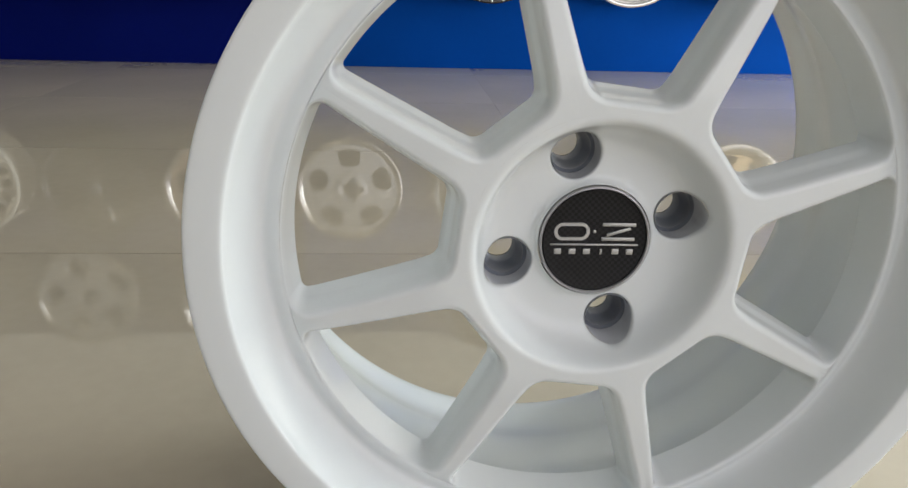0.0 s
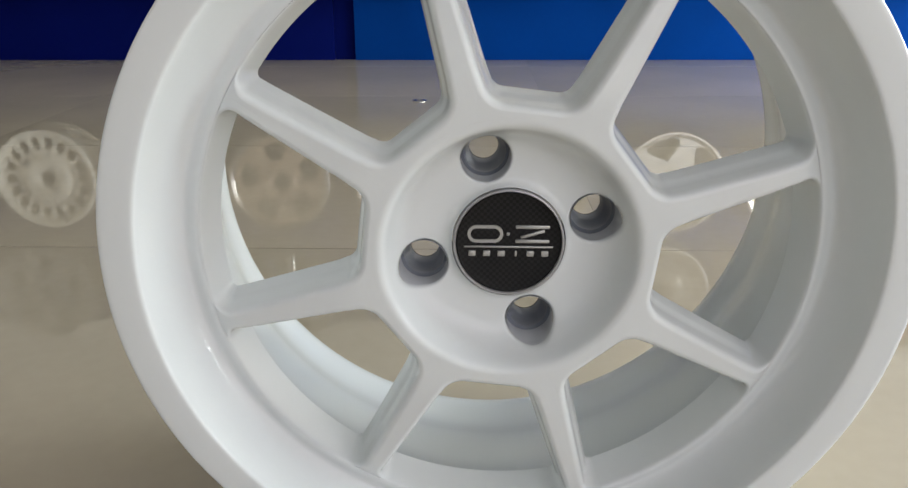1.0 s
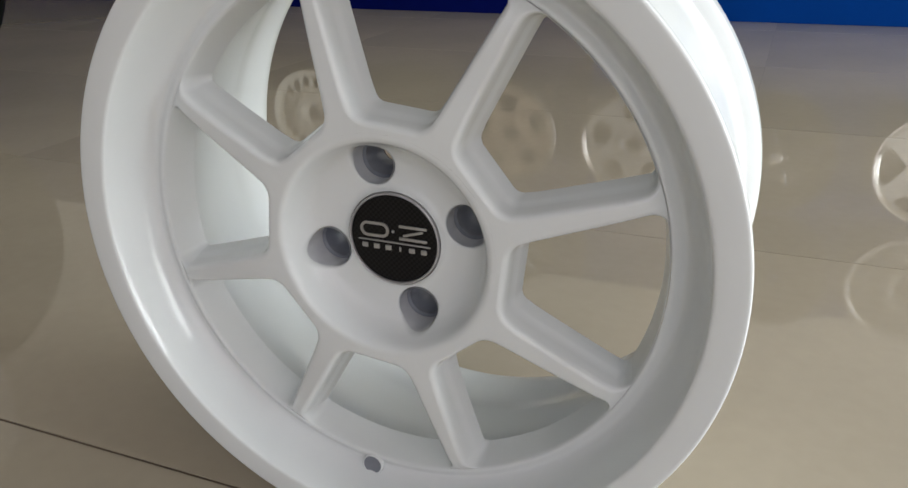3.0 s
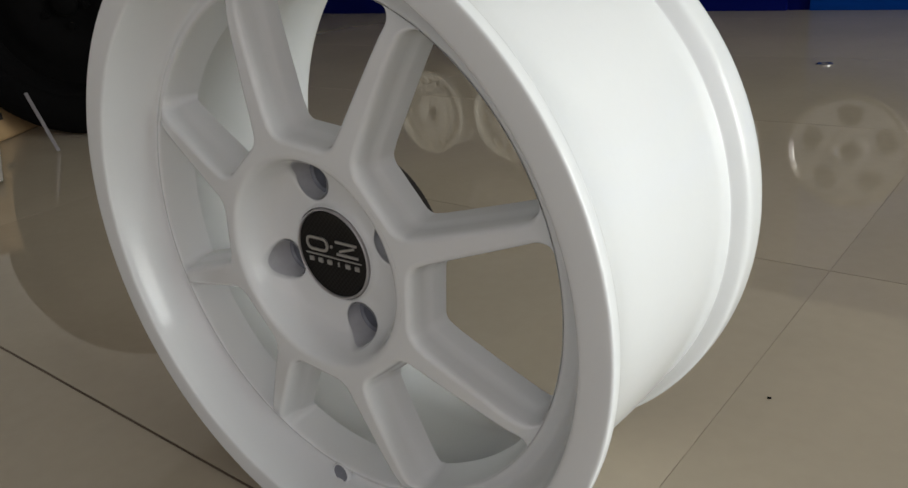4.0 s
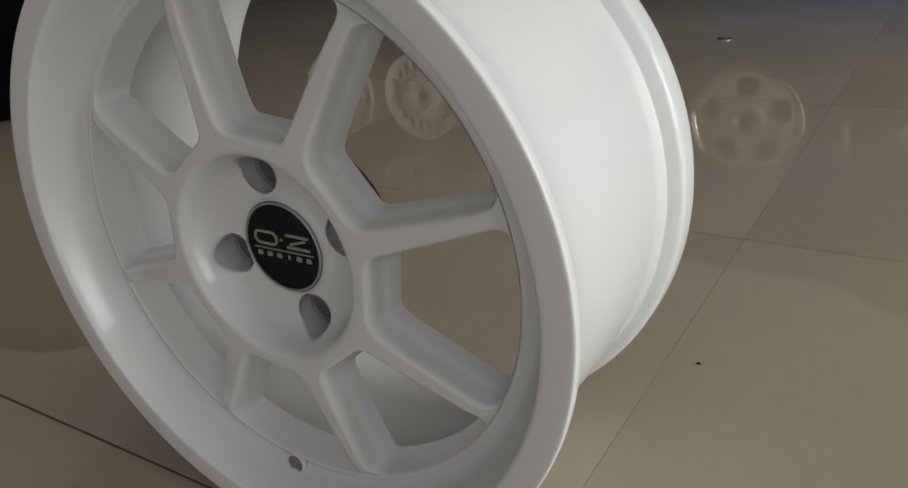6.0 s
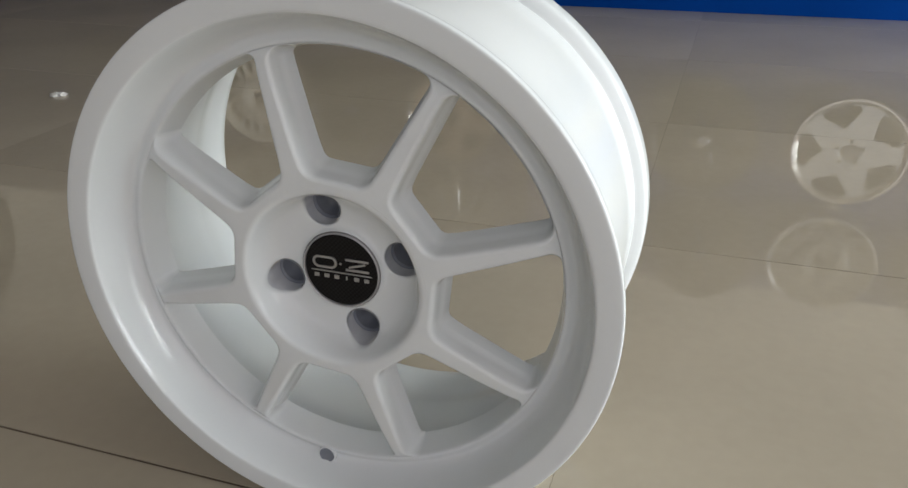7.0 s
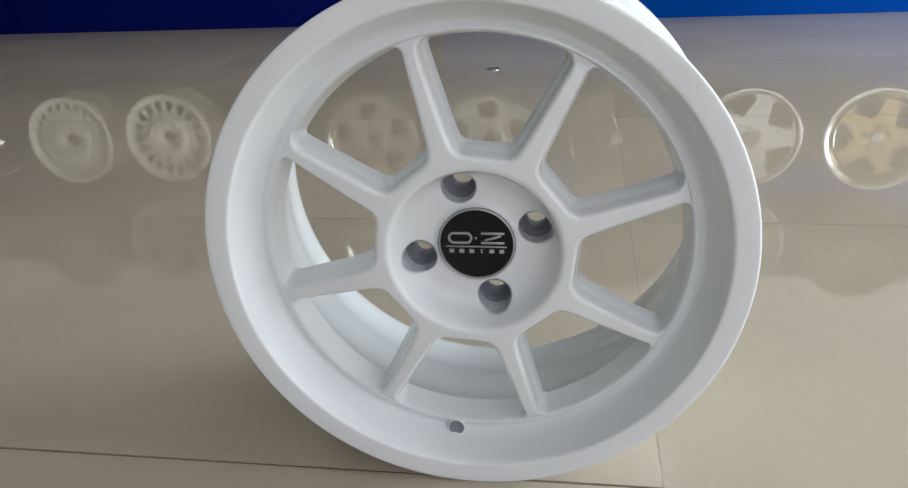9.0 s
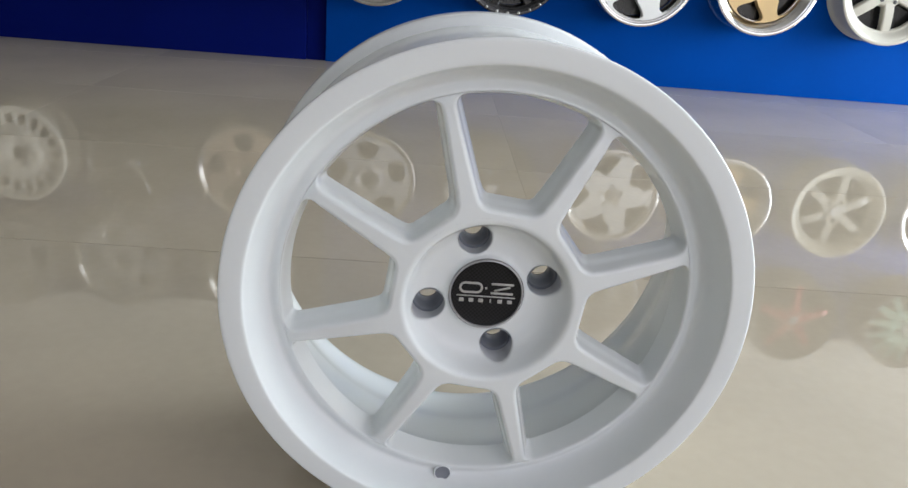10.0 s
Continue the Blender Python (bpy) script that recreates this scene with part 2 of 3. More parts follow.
def spider():
    """The hub's star (eight window roots), one spoke, and the ring that joins the spokes to the barrel."""
    pts, a1 = window_edge()
    c, s = math.cos(radians(22.5)), math.sin(radians(22.5))
    hub, spoke, ring = bmesh.new(), bmesh.new(), bmesh.new()
    kinds = [p[2] for p in pts]
    n_hub, n_side = kinds.count("hub"), kinds.count("spoke")
    n_arm = n_hub + n_side + 8
    skel, mixing = [], []
    for i, (p, nrm, kind) in enumerate(pts):
        if kind == "hub":
            a, q = radians(22.5) * (i / (n_hub - 1)) ** 1.1, RC
        elif kind == "spoke":
            a, q = radians(22.5), lerp(RC, R_OUT, ((i - n_hub + 1) / n_side) ** 0.92)
        else:
            a, q = lerp(radians(22.5), a1, min(1, (i - n_hub - n_side + 1) / 8)), R_OUT
        skel.append((q * math.cos(a), q * math.sin(a)))
        t = min(1, max(0, (i - n_hub - n_side + 3) / 10))
        mixing.append(t * t * (3 - 2 * t))

    def rows(i):
        (u, v), (nu, nv), kind = pts[i]
        line = []
        k = mixing[i]
        levels = [(lerp(d, e, k), lerp(f, g, k)) for (d, f), (e, g) in zip(LEVELS, RING)]
        e = (u + nu * levels[0][0], v + nv * levels[0][0])
        for j in range(6):
            x, z = lerp(skel[i][0], e[0], j / 6), lerp(skel[i][1], e[1], j / 6)
            line.append((x, table(math.hypot(x, z), FACE), z))
        yb = table(math.hypot(*e), FACE)
        for d, dy in levels:
            line.append((u + nu * d, yb + dy, v + nv * d))
        far = lerp(1, 1.045, k)
        for j in range(1, 4):
            x, z = lerp(line[14][0], skel[i][0] * far, j / 3), lerp(line[14][2], skel[i][1] * far, j / 3)
            line.append((x, yb + lerp(0.028, 0.0265, k), z))
        return line

    lines = [rows(i) for i in range(len(pts))]

    def strip(bm, idx, mirror, turn, first=0):
        ca, sa = math.cos(turn), math.sin(turn)
        grid = []
        for i in idx:
            g = []
            for x, y, z in lines[i][first:]:
                z = -z if mirror else z
                g.append(bm.verts.new((x * ca - z * sa, y, x * sa + z * ca)))
            grid.append(g)
        for a, b in zip(grid, grid[1:]):
            for k in range(len(a) - 1):
                bm.faces.new((a[k], b[k], b[k + 1], a[k + 1]))

    for w in range(8):
        for mirror in (False, True):
            turn = radians(45 * w + 22.5 + SPOKE0)
            strip(hub, range(n_hub), mirror, turn)
            strip(ring, range(n_arm - 1, len(pts)), mirror, turn, 6)
    strip(spoke, range(n_hub - 1, n_arm), False, radians(-22.5))
    strip(spoke, range(n_hub - 1, n_arm), True, radians(22.5))
    return hub, spoke, ring


def hub_plate(bm, r_in, r_out, profile, r_hole, tube):
    """A ring round the axle with four round holes at 50 mm, and a tube down each hole."""
    half = radians(45) * 0.05
    angs = sorted({2 * math.pi * i / 96 for i in range(96)} | {math.atan2(sv * half, rr - 0.05) % (2 * math.pi) for sv in (-1, 1) for rr in (r_in, r_out)})
    for h in range(4):
        base = radians(SPOKE0 + 90 * h)
        grid = []
        for a in angs:
            ca, sa = math.cos(a), math.sin(a)
            k = min(((r_out - 0.05) / ca if ca > 1e-9 else 9), ((r_in - 0.05) / ca if ca < -1e-9 else 9), half / abs(sa) if abs(sa) > 1e-9 else 9)
            line = []
            for j in range(17):
                t = (j / 16)
                px, pz = lerp(0.05 + r_hole * ca, 0, 0), r_hole * sa
                ex, ez = (0.05 + k * ca), k * sa / 0.05
                # end point on the polar patch, start point on the round hole
                e = (ex * math.cos(ez), ex * math.sin(ez))
                x, z = lerp(px, e[0], t), lerp(pz, e[1], t)
                q = math.hypot(x, z)
                if j == 16:
                    x, z, q = e[0], e[1], ex
                line.append((x, table(q, profile), z))
            x, y, z = line[0]
            pre = []
            for rr, yy in tube:
                f = rr / r_hole
                hx, hz = 0.05 + (x - 0.05) * f, z * f
                pre.append((hx, table(math.hypot(hx, hz), profile) + yy, hz))
            line = pre[::-1] + line
            grid.append([bm.verts.new((x * math.cos(base) - z * math.sin(base), y, x * math.sin(base) + z * math.cos(base))) for x, y, z in line])
        for a, b in zip(grid, grid[1:] + grid[:1]):
            for k in range(len(a) - 1):
                bm.faces.new((a[k], b[k], b[k + 1], a[k + 1]))


BARREL = [(0.1958, -0.0325), (0.1965, -0.0340), (0.1985, -0.0346), (0.2125, -0.0346), (0.2148, -0.0343), (0.2156, -0.0332),
          (0.2156, -0.0280), (0.2145, -0.0245), (0.2105, -0.0212), (0.2060, -0.0172), (0.2035, -0.0105), (0.2016, -0.0020), (0.1990, 0.012), (0.1986, 0.03), (0.2003, 0.055),
          (0.2024, 0.085), (0.2035, 0.110), (0.2038, 0.135), (0.2038, 0.1480), (0.2039, 0.1490), (0.2046, 0.1497), (0.2088, 0.1521), (0.2122, 0.1545), (0.2138, 0.1572), (0.2143, 0.1610), (0.2144, 0.1690), (0.2143, 0.1765),
          (0.2132, 0.1812), (0.2105, 0.1822), (0.2078, 0.1806), (0.2050, 0.174), (0.2020, 0.164), (0.1998, 0.150), (0.1982, 0.135), (0.1962, 0.122), (0.1930, 0.110), (0.1902, 0.100), (0.1882, 0.088), (0.1868, 0.074),
          (0.1855, 0.058), (0.1828, 0.045), (0.1800, 0.035), (0.1785, 0.024), (0.1770, 0.012), (0.1742, 0.004), (0.1722, -0.0022), (0.1717, -0.0038), (0.1719, -0.0043), (0.1728, -0.0045), (0.1745, -0.0040), (0.1770, -0.0026), (0.1793, -0.0014), (0.1815, -0.0016),
          (0.1845, -0.0044), (0.1880, -0.0105), (0.1910, -0.0180), (0.1933, -0.0250), (0.1948, -0.0300)]


def white_wheel():
    w = thing("alloy_wheel", pose(0, 0, R_LIP), "glossy white eight-spoke alloy wheel standing upright on beige tiles", "car wheel")
    part("barrel", lathe(chaikin(chaikin(BARREL)), 160), WHITE, w, "deep glossy white rim barrel with a flat lip", sharp=60)
    hub, spoke, ring = spider()
    h = part("hub", hub, WHITE, w, sharp=50)
    part("spoke_ring", ring, WHITE, w, sharp=50)
    me = mesh_of(spoke, "spoke", WHITE, 50)
    for i in range(8):
        part("spoke", me, WHITE, w, m=Matrix.Rotation(-radians(SPOKE0 + 45 * i), 4, "Y"))
    bm = bmesh.new()
    hub_plate(bm, 0.0334, 0.0668, RECESS, 0.0150, [(0.0145, 0.0004), (0.0140, 0.0013), (0.0138, 0.0028)])
    for lo, hi in ((0.0320, 0.0334), (0.0668, RC)):
        edge = [(lerp(lo, hi, i / 14), table(lerp(lo, hi, i / 14), RECESS) + 0.00004) for i in range(15)]
        under = (0.0655, table(0.0655, RECESS) + 0.0006) if lo > 0.05 else (0.0346, table(0.0346, RECESS) + 0.0006)
        lathe([under] + edge if lo > 0.05 else edge + [under], 192, False, bm)
    part("bolt_plate", bm, WHITE, h, "recessed round plate with four bolt holes", sharp=70)
    # pocket walls and seats carry the holes' shade in their colours
    wall = lathe([(0.0136, -0.0165), (0.0136, 0.004), (0.0136, 0.0160)], 40, False)
    me = mesh_of(wall, "bolt_hole", SHADED_WHITE, 30)
    seat = mesh_of(lathe([(0.0136, 0.0160), (0.0133, 0.0166), (0.0120, 0.0178), (0.0118, 0.0225), (0.0094, 0.0272), (0.0088, 0.0285), (0.0088, 0.0372)], 40, False), "bolt_seat", SHADED_GREY, 30)
    for k in range(4):
        a = radians(SPOKE0 + 90 * k)
        bm = bmesh.new()
        bm.from_mesh(me)
        for v in bm.verts:
            if v.co.y < -0.01:
                x, z = 0.05 * math.cos(a) + v.co.x, 0.05 * math.sin(a) + v.co.z
                v.co.y = table(math.hypot(x, z), RECESS) + 0.0020
        m = Matrix.Translation((0.05 * math.cos(a), 0, 0.05 * math.sin(a)))
        part("bolt_hole", bm, SHADED_WHITE, h, "round bolt pocket, white paint greyed to carry its shade", m=m, sharp=30)
        part("bolt_seat", seat, SHADED_GREY, h, "stepped seat of a bolt hole, grey to carry its shade", m=m)
    bm = bmesh.new()
    back = [(0.0, 0.0375), (0.2, 0.0375)]
    hub_plate(bm, 0.034, 0.0608, back, 0.0086, [])
    lathe([(0.0608, 0.0375), (0.0615, 0.0368), (0.0615, 0.0250)], 64, False, bm)
    part("mounting_pad", bm, HUBDARK, h, "bare dark metal mounting pad")
    # centre cap
    cap = part("centre_cap", lathe([(0.0001, 0.0004), (0.012, 0.0003), (0.022, 0.0), (0.0280, -0.0004), (0.0290, -0.0006), (0.0296, -0.0002), (0.0300, 0.003)], 72, False), CAPBLACK, w, "black round cap with silver emblem")
    part("cap_ring", lathe(chaikin([(0.0298, 0.0002), (0.0299, -0.0012), (0.0306, -0.0017), (0.0314, -0.0009), (0.0315, 0.004), (0.0300, 0.004)]), 72), RINGMETAL, cap, "thin silver ring")
    tilt = Matrix.Rotation(radians(1.0), 4, "Y")

    def emblem(bm, dx, dz):
        for v in bm.verts:
            v.co.x += dx
            v.co.z += dz
        part("emblem_bar", bm, SILVER, cap, m=tilt)

    # long ring, dot, two bars with a slanted one, a rule and six short bars
    bm = bmesh.new()
    loops = []
    for off in (0.0, 0.0018):
        for y in (-0.0007, 0.0006):
            lp = []
            for i in range(40):
                a = 2 * math.pi * i / 40
                rx, rz = 0.0050 - off, 0.0051 - off
                cx = 0.0050 if math.cos(a) > 0 else -0.0050
                lp.append(bm.verts.new((cx + rx * math.cos(a), y, rz * math.sin(a))))
            loops.append(lp)
    o1, o2, i1, i2 = loops
    for a, b in ((o1, o2), (i1, i2), (o1, i1)):
        for i in range(40):
            j = (i + 1) % 40
            bm.faces.new((a[i], a[j], b[j], b[i]))
    emblem(bm, -0.0133, 0.0052)
    emblem(box(0.0018, 0.0013, 0.0018, 0.0004), -0.0005, 0.0052)
    emblem(box(0.0190, 0.0013, 0.0019, 0.0003), 0.0132, 0.0094)
    emblem(box(0.0190, 0.0013, 0.0019, 0.0003), 0.0132, 0.0010)
    bm = box(0.0140, 0.0013, 0.0017, 0.0003)
    bmesh.ops.rotate(bm, verts=bm.verts, cent=(0, 0, 0), matrix=Matrix.Rotation(radians(-17), 3, "Y"))
    emblem(bm, 0.0132, 0.0052)
    emblem(box(0.0500, 0.0013, 0.0010, 0.0003), 0.0, -0.0024)
    for i in range(6):
        emblem(box(0.0040 if i != 3 else 0.0012, 0.0013, 0.0032, 0.0003), -0.0205 + i * 0.0082, -0.0064)
    # valve hole in the dish: a flat disc with the hole's shade as its grey
    a = math.atan2(-0.1786, -0.0242)
    q = 0.1802
    m = Matrix.Translation((q * math.cos(a), -0.0048, q * math.sin(a))) @ Matrix.Rotation(-(a + math.pi / 2), 4, "Y") @ Matrix.Rotation(radians(-6), 4, "X")
    v = part("valve_hole", lathe([(0.0001, -0.0009), (0.0056, -0.0009), (0.0070, -0.0014)], 28, False), SHADED_GREY, w, "grey round disc painted as the shaded valve hole", m=m)
    part("valve_rim", lathe(chaikin([(0.0066, -0.0012), (0.0071, -0.0021), (0.0079, -0.0014), (0.0084, 0.0022), (0.0066, 0.0022)]), 32), WHITE, v)
    return w


white_wheel()

# ---- room ----
def structure(name, bm, material, label):
    ob = new(name, mesh_of(bm, name, material))
    ob.matrix_world = ROOM
    return tagged(ob, label, name.split("_")[0], kind="structure")


W = X1 - X0
CX, CY = (X0 + X1) / 2, (Y0 + WALL_Y) / 2
floor_slab = structure("floor", box(W + 0.4, WALL_Y - Y0 + 0.4, 0.1, centre=(CX, CY, -0.0510)), GROUT, "polished beige tiled floor with thin dark joints")
structure("ceiling", box(W + 0.4, WALL_Y - Y0 + 0.4, 0.12, centre=(CX, CY, TOP + 0.06)), DIM, "plain dark grey ceiling")
EDGE = -0.458
BOARD_H = 1.05
b1 = structure("display_board_blue", box(2.315 - EDGE, 0.03, BOARD_H, 0.002, centre=((2.315 + EDGE) / 2, WALL_Y + 0.015, BOARD_H / 2)), BLUE, "bright blue painted display board behind the wheels")
b2 = structure("display_board_navy", box(EDGE - 0.075 - X0, 0.03, BOARD_H, 0.002, centre=((X0 + EDGE - 0.075) / 2, WALL_Y + 0.015, BOARD_H / 2)), NAVY, "dark navy painted display board behind the wheels")
structure("board_joint", box(0.071, 0.012, BOARD_H, centre=(EDGE - 0.0375, WALL_Y + 0.022, BOARD_H / 2)), NAVY, "dark recessed strip between the display boards")


def wall_with_opening(name, along_x, fixed, lo, hi, a, b, z0, z1, label, paint=SHADE):
    bm = bmesh.new()
    for u0, u1, w0, w1 in ((lo, a, 0, TOP), (b, hi, 0, TOP), (a, b, 0, z0), (a, b, z1, TOP)):
        if u1 - u0 < 0.01 or w1 - w0 < 0.01:
            continue
        c = ((u0 + u1) / 2, fixed, (w0 + w1) / 2) if along_x else (fixed, (u0 + u1) / 2, (w0 + w1) / 2)
        s = (u1 - u0, 0.15, w1 - w0) if along_x else (0.15, u1 - u0, w1 - w0)
        g = bmesh.ops.create_cube(bm, size=1)["verts"]
        for v in g:
            v.co = Vector([v.co[i] * s[i] + c[i] for i in range(3)])
    return structure(name, bm, paint, label)


# the small opening is made up, to let the highlight lamp through
wall_with_opening("wall_back", True, WALL_Y + 0.105, X0 - 0.2, X1 + 0.2, 2.405, 2.495, 0.745, 0.975, "white painted back wall with a small opening added for the highlight lamp", PLASTER)
structure("wall_left", box(0.15, WALL_Y - Y0 + 0.4, TOP, centre=(X0 - 0.075, CY, TOP / 2)), PLASTER, "white painted side wall")
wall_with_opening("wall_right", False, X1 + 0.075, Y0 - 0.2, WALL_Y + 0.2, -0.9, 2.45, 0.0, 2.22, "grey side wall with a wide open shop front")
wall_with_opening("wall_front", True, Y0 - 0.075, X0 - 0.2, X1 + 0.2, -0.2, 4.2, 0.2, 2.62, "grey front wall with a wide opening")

# floor tiles, 1200 x 600 mm
bm = box(1.1996, 0.5984, 0.012, centre=(0, 0, -0.006))
tile_mesh = mesh_of(bm, "tile", TILE, 5)
JX, JY = 0.1581, -0.0273
i0, i1 = math.floor((X0 - JX) / 1.2), math.ceil((X1 - JX) / 1.2)
j0, j1 = math.floor((Y0 - JY) / 0.6), math.ceil((WALL_Y - JY) / 0.6)
for i in range(i0, i1):
    for j in range(j0, j1):
        t = new("tile", tile_mesh)
        t.parent = floor_slab
        # the rows in front of the wheel lie 1.4 mm off, which widens the joint beside it
        t.matrix_local = pose(JX + 1.2 * (i + 0.5), JY + 0.6 * (j + 0.5) - (0.0014 if j < 0 else 0), 0)

# ---- wheels on the display boards ----
def rim_profile(r, depth, reach):
    """A rim whose lip slopes back to the edge of the spokes at reach times its radius."""
    deep = 0.016 + 0.16 * r * max(0, 0.84 - reach) / 0.16
    return chaikin([(r * reach, deep), (r * (reach + 0.036), deep - 0.002), (r * lerp(reach, 0.90, 0.6), lerp(deep, 0.004, 0.6)), (r * 0.895, 0.004), (r * 0.925, 0.004), (r * 0.932, -0.001), (r * 0.985, -0.001), (r, 0.004), (r * 0.99, 0.012),
                    (r * 0.945, 0.018), (r * 0.93, 0.04), (r * 0.93, depth - 0.03), (r * 0.96, depth - 0.02), (r * 0.99, depth - 0.012), (r * 0.99, depth), (r * 0.93, depth), (r * 0.86, depth - 0.03), (r * 0.80, deep + 0.034), (r * (reach - 0.02), deep + 0.014)]), deep


def spoke_bar(r0, r1, w0, w1, y0, y1, thick, bm=None):
    """A tapered rounded spoke along +x, its face towards -y."""
    bm = bm or bmesh.new()
    secs = []
    for t in (0, 0.2, 0.5, 0.8, 1):
        r, w, y = lerp(r0, r1, t), lerp(w0, w1, t), lerp(y0, y1, t) - 0.006 * math.sin(math.pi * t)
        secs.append([bm.verts.new(p) for p in ((r, y + thick, -w), (r, y + 0.004, -w), (r, y, -w * 0.75), (r, y, w * 0.75), (r, y + 0.004, w), (r, y + thick, w))])
    for a, b in zip(secs, secs[1:]):
        for k in range(6):
            bm.faces.new((a[k], a[(k + 1) % 6], b[(k + 1) % 6], b[k]))
    bm.faces.new(secs[0][::-1])
    bm.faces.new(secs[-1])
    return bm


def pierced_ring(r_in, r_out, n, wide, tall, centre, y, thick, taper=0.0):
    """A ring plate with n rounded openings of the given half sizes on the radius centre; face at y, walls thick deep."""
    bm = bmesh.new()
    half = math.pi / n
    angs = sorted({2 * math.pi * i / 20 for i in range(20)} | {math.atan2(sv * half * centre, rr - centre) % (2 * math.pi) for sv in (-1, 1) for rr in (r_in, r_out)})
    for h in range(n):
        base, grid = 2 * half * h, []
        for a in angs:
            ca, sa = math.cos(a), math.sin(a)
            k = min((r_out - centre) / ca if ca > 1e-9 else 9, (r_in - centre) / ca if ca < -1e-9 else 9, half * centre / abs(sa) if abs(sa) > 1e-9 else 9)
            q = (abs(ca / tall) ** 3 + abs(sa / (wide * (1 + taper * ca))) ** 3) ** (-1 / 3)
            line = []
            for d, dy in ((q, thick), (q, 0.003), (q + 0.002, 0.0), (lerp(q + 0.002, k, 0.5), 0.0), (k, 0.0)):
                rr, t = centre + d * ca, d * sa / centre
                line.append(bm.verts.new((rr * math.cos(base + t), y + dy, rr * math.sin(base + t))))
            grid.append(line)
        for a, b in zip(grid, grid[1:] + grid[:1]):
            for k in range(4):
                bm.faces.new((a[k], b[k], b[k + 1], a[k + 1]))
    return bm


def display_wheel(x, z, kind, r, depth, label, lip=None, face=None, turn=0.0, n=5, reach=0.84):
    m = ROOM @ pose(x, WALL_Y - depth - 0.001, z, 0, turn, 0)
    w = thing("display_wheel", m, label, "car wheel", "wheels hung on the display boards")
    prof, deep = rim_profile(r, depth, reach)
    part("rim", lathe(prof, 64), lip, w)
    ri, y0 = r * reach, deep - 0.010
    if kind in ("drilled", "slotted"):
        part("dish", lathe(chaikin([(r * 0.12, 0.030), (r * 0.17, 0.012), (r * 0.30, 0.004), (r * 0.44, 0.004), (r * 0.50, 0.014), (r * 0.60, 0.014), (r * 0.60, 0.034), (r * 0.12, 0.036)]), 56), face, w, "stepped round centre disc")
        part("cap", lathe([(0.0001, 0.024), (r * 0.11, 0.024), (r * 0.13, 0.028)], 28, False), STEEL, w)
        if kind == "drilled":
            part("pierced_ring", pierced_ring(r * 0.58, r * 0.90, n, r * 0.072, r * 0.066, r * 0.770, 0.012, 0.03), face, w, "ring with a row of small round holes")
        else:
            part("pierced_ring", pierced_ring(r * 0.58, r * 0.92, n, r * 0.088, r * 0.115, r * 0.715, 0.012, 0.03), face, w, "ring with a row of wedge-shaped slots")
    elif kind == "star":
        k = reach / 0.84
        part("hub", lathe(chaikin([(r * 0.10, 0.030), (r * 0.13, y0 + 0.004), (r * 0.26, y0), (r * 0.36, y0 + 0.004), (r * 0.36, 0.045), (r * 0.10, 0.045)]), 48), face, w)
        part("cap", lathe([(0.0001, y0 - 0.002), (r * 0.09, y0 - 0.002), (r * 0.115, y0 + 0.004), (r * 0.115, y0 + 0.02)], 28, False), SILVER if face is GOLD else DULL, w)
        part("pierced_ring", pierced_ring(r * 0.30, r * (reach + 0.04), n, r * 0.230 * k, r * 0.215 * k, r * 0.66 * k, y0 + 0.001, 0.03, 0.62), face, w, "broad star spokes with rounded openings between")
    elif kind == "holes":
        part("hub", lathe(chaikin([(0.0001, y0 + 0.012), (r * 0.14, y0 + 0.010), (r * 0.17, y0), (r * 0.30, y0), (r * 0.40, y0 + 0.006), (r * 0.40, 0.045), (0.0001, 0.045)], False), 48, False), face, w)
        part("cap", lathe([(0.0001, y0 + 0.002), (r * 0.11, y0 + 0.002), (r * 0.13, y0 + 0.006), (r * 0.13, y0 + 0.012)], 28, False), BLACKGLOSS, w)
        part("pierced_ring", pierced_ring(r * 0.34, r * 0.88, n, r * 0.205, r * 0.17, r * 0.62, y0 + 0.002, 0.03), face, w, "dished face with rounded openings")
    else:
        part("hub", lathe(chaikin([(0.0001, y0 + 0.002), (r * 0.16, y0 + 0.002), (r * 0.25, y0 + 0.005), (r * 0.31, y0 + 0.012), (r * 0.31, y0 + 0.035), (0.0001, y0 + 0.035)], False), 40, False), face, w)
        part("cap", lathe([(0.0001, y0 - 0.002), (r * 0.10, y0 - 0.002), (r * 0.12, y0 + 0.001), (r * 0.12, y0 + 0.006)], 28, False), SILVER if face is not SILVERPAINT else BLACKGLOSS, w)
        wide = (r * 0.10, r * 0.095) if n == 6 else (r * 0.11, r * 0.075)
        me = mesh_of(spoke_bar(r * 0.22, ri + 0.004, *wide, y0 + 0.004, deep + 0.002, 0.03), "spoke", face)
        for i in range(n):
            part("spoke", me, face, w, m=Matrix.Rotation(radians(360 / n * i + 18), 4, "Y"))
    if kind not in ("drilled", "slotted"):
        nut = mesh_of(lathe([(0.0001, y0 - 0.005), (r * 0.030, y0 - 0.005), (r * 0.038, y0 - 0.003), (r * 0.038, y0 + 0.010)], 10, False), "lug_nut", STEEL)
        for i in range(5):
            part("lug_nut", nut, STEEL, w, m=Matrix.Rotation(radians(72 * i + 54), 4, "Y") @ Matrix.Translation((r * 0.22, 0.004, 0)))
    # added black disc that stands for the shade behind the openings
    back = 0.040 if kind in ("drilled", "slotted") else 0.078
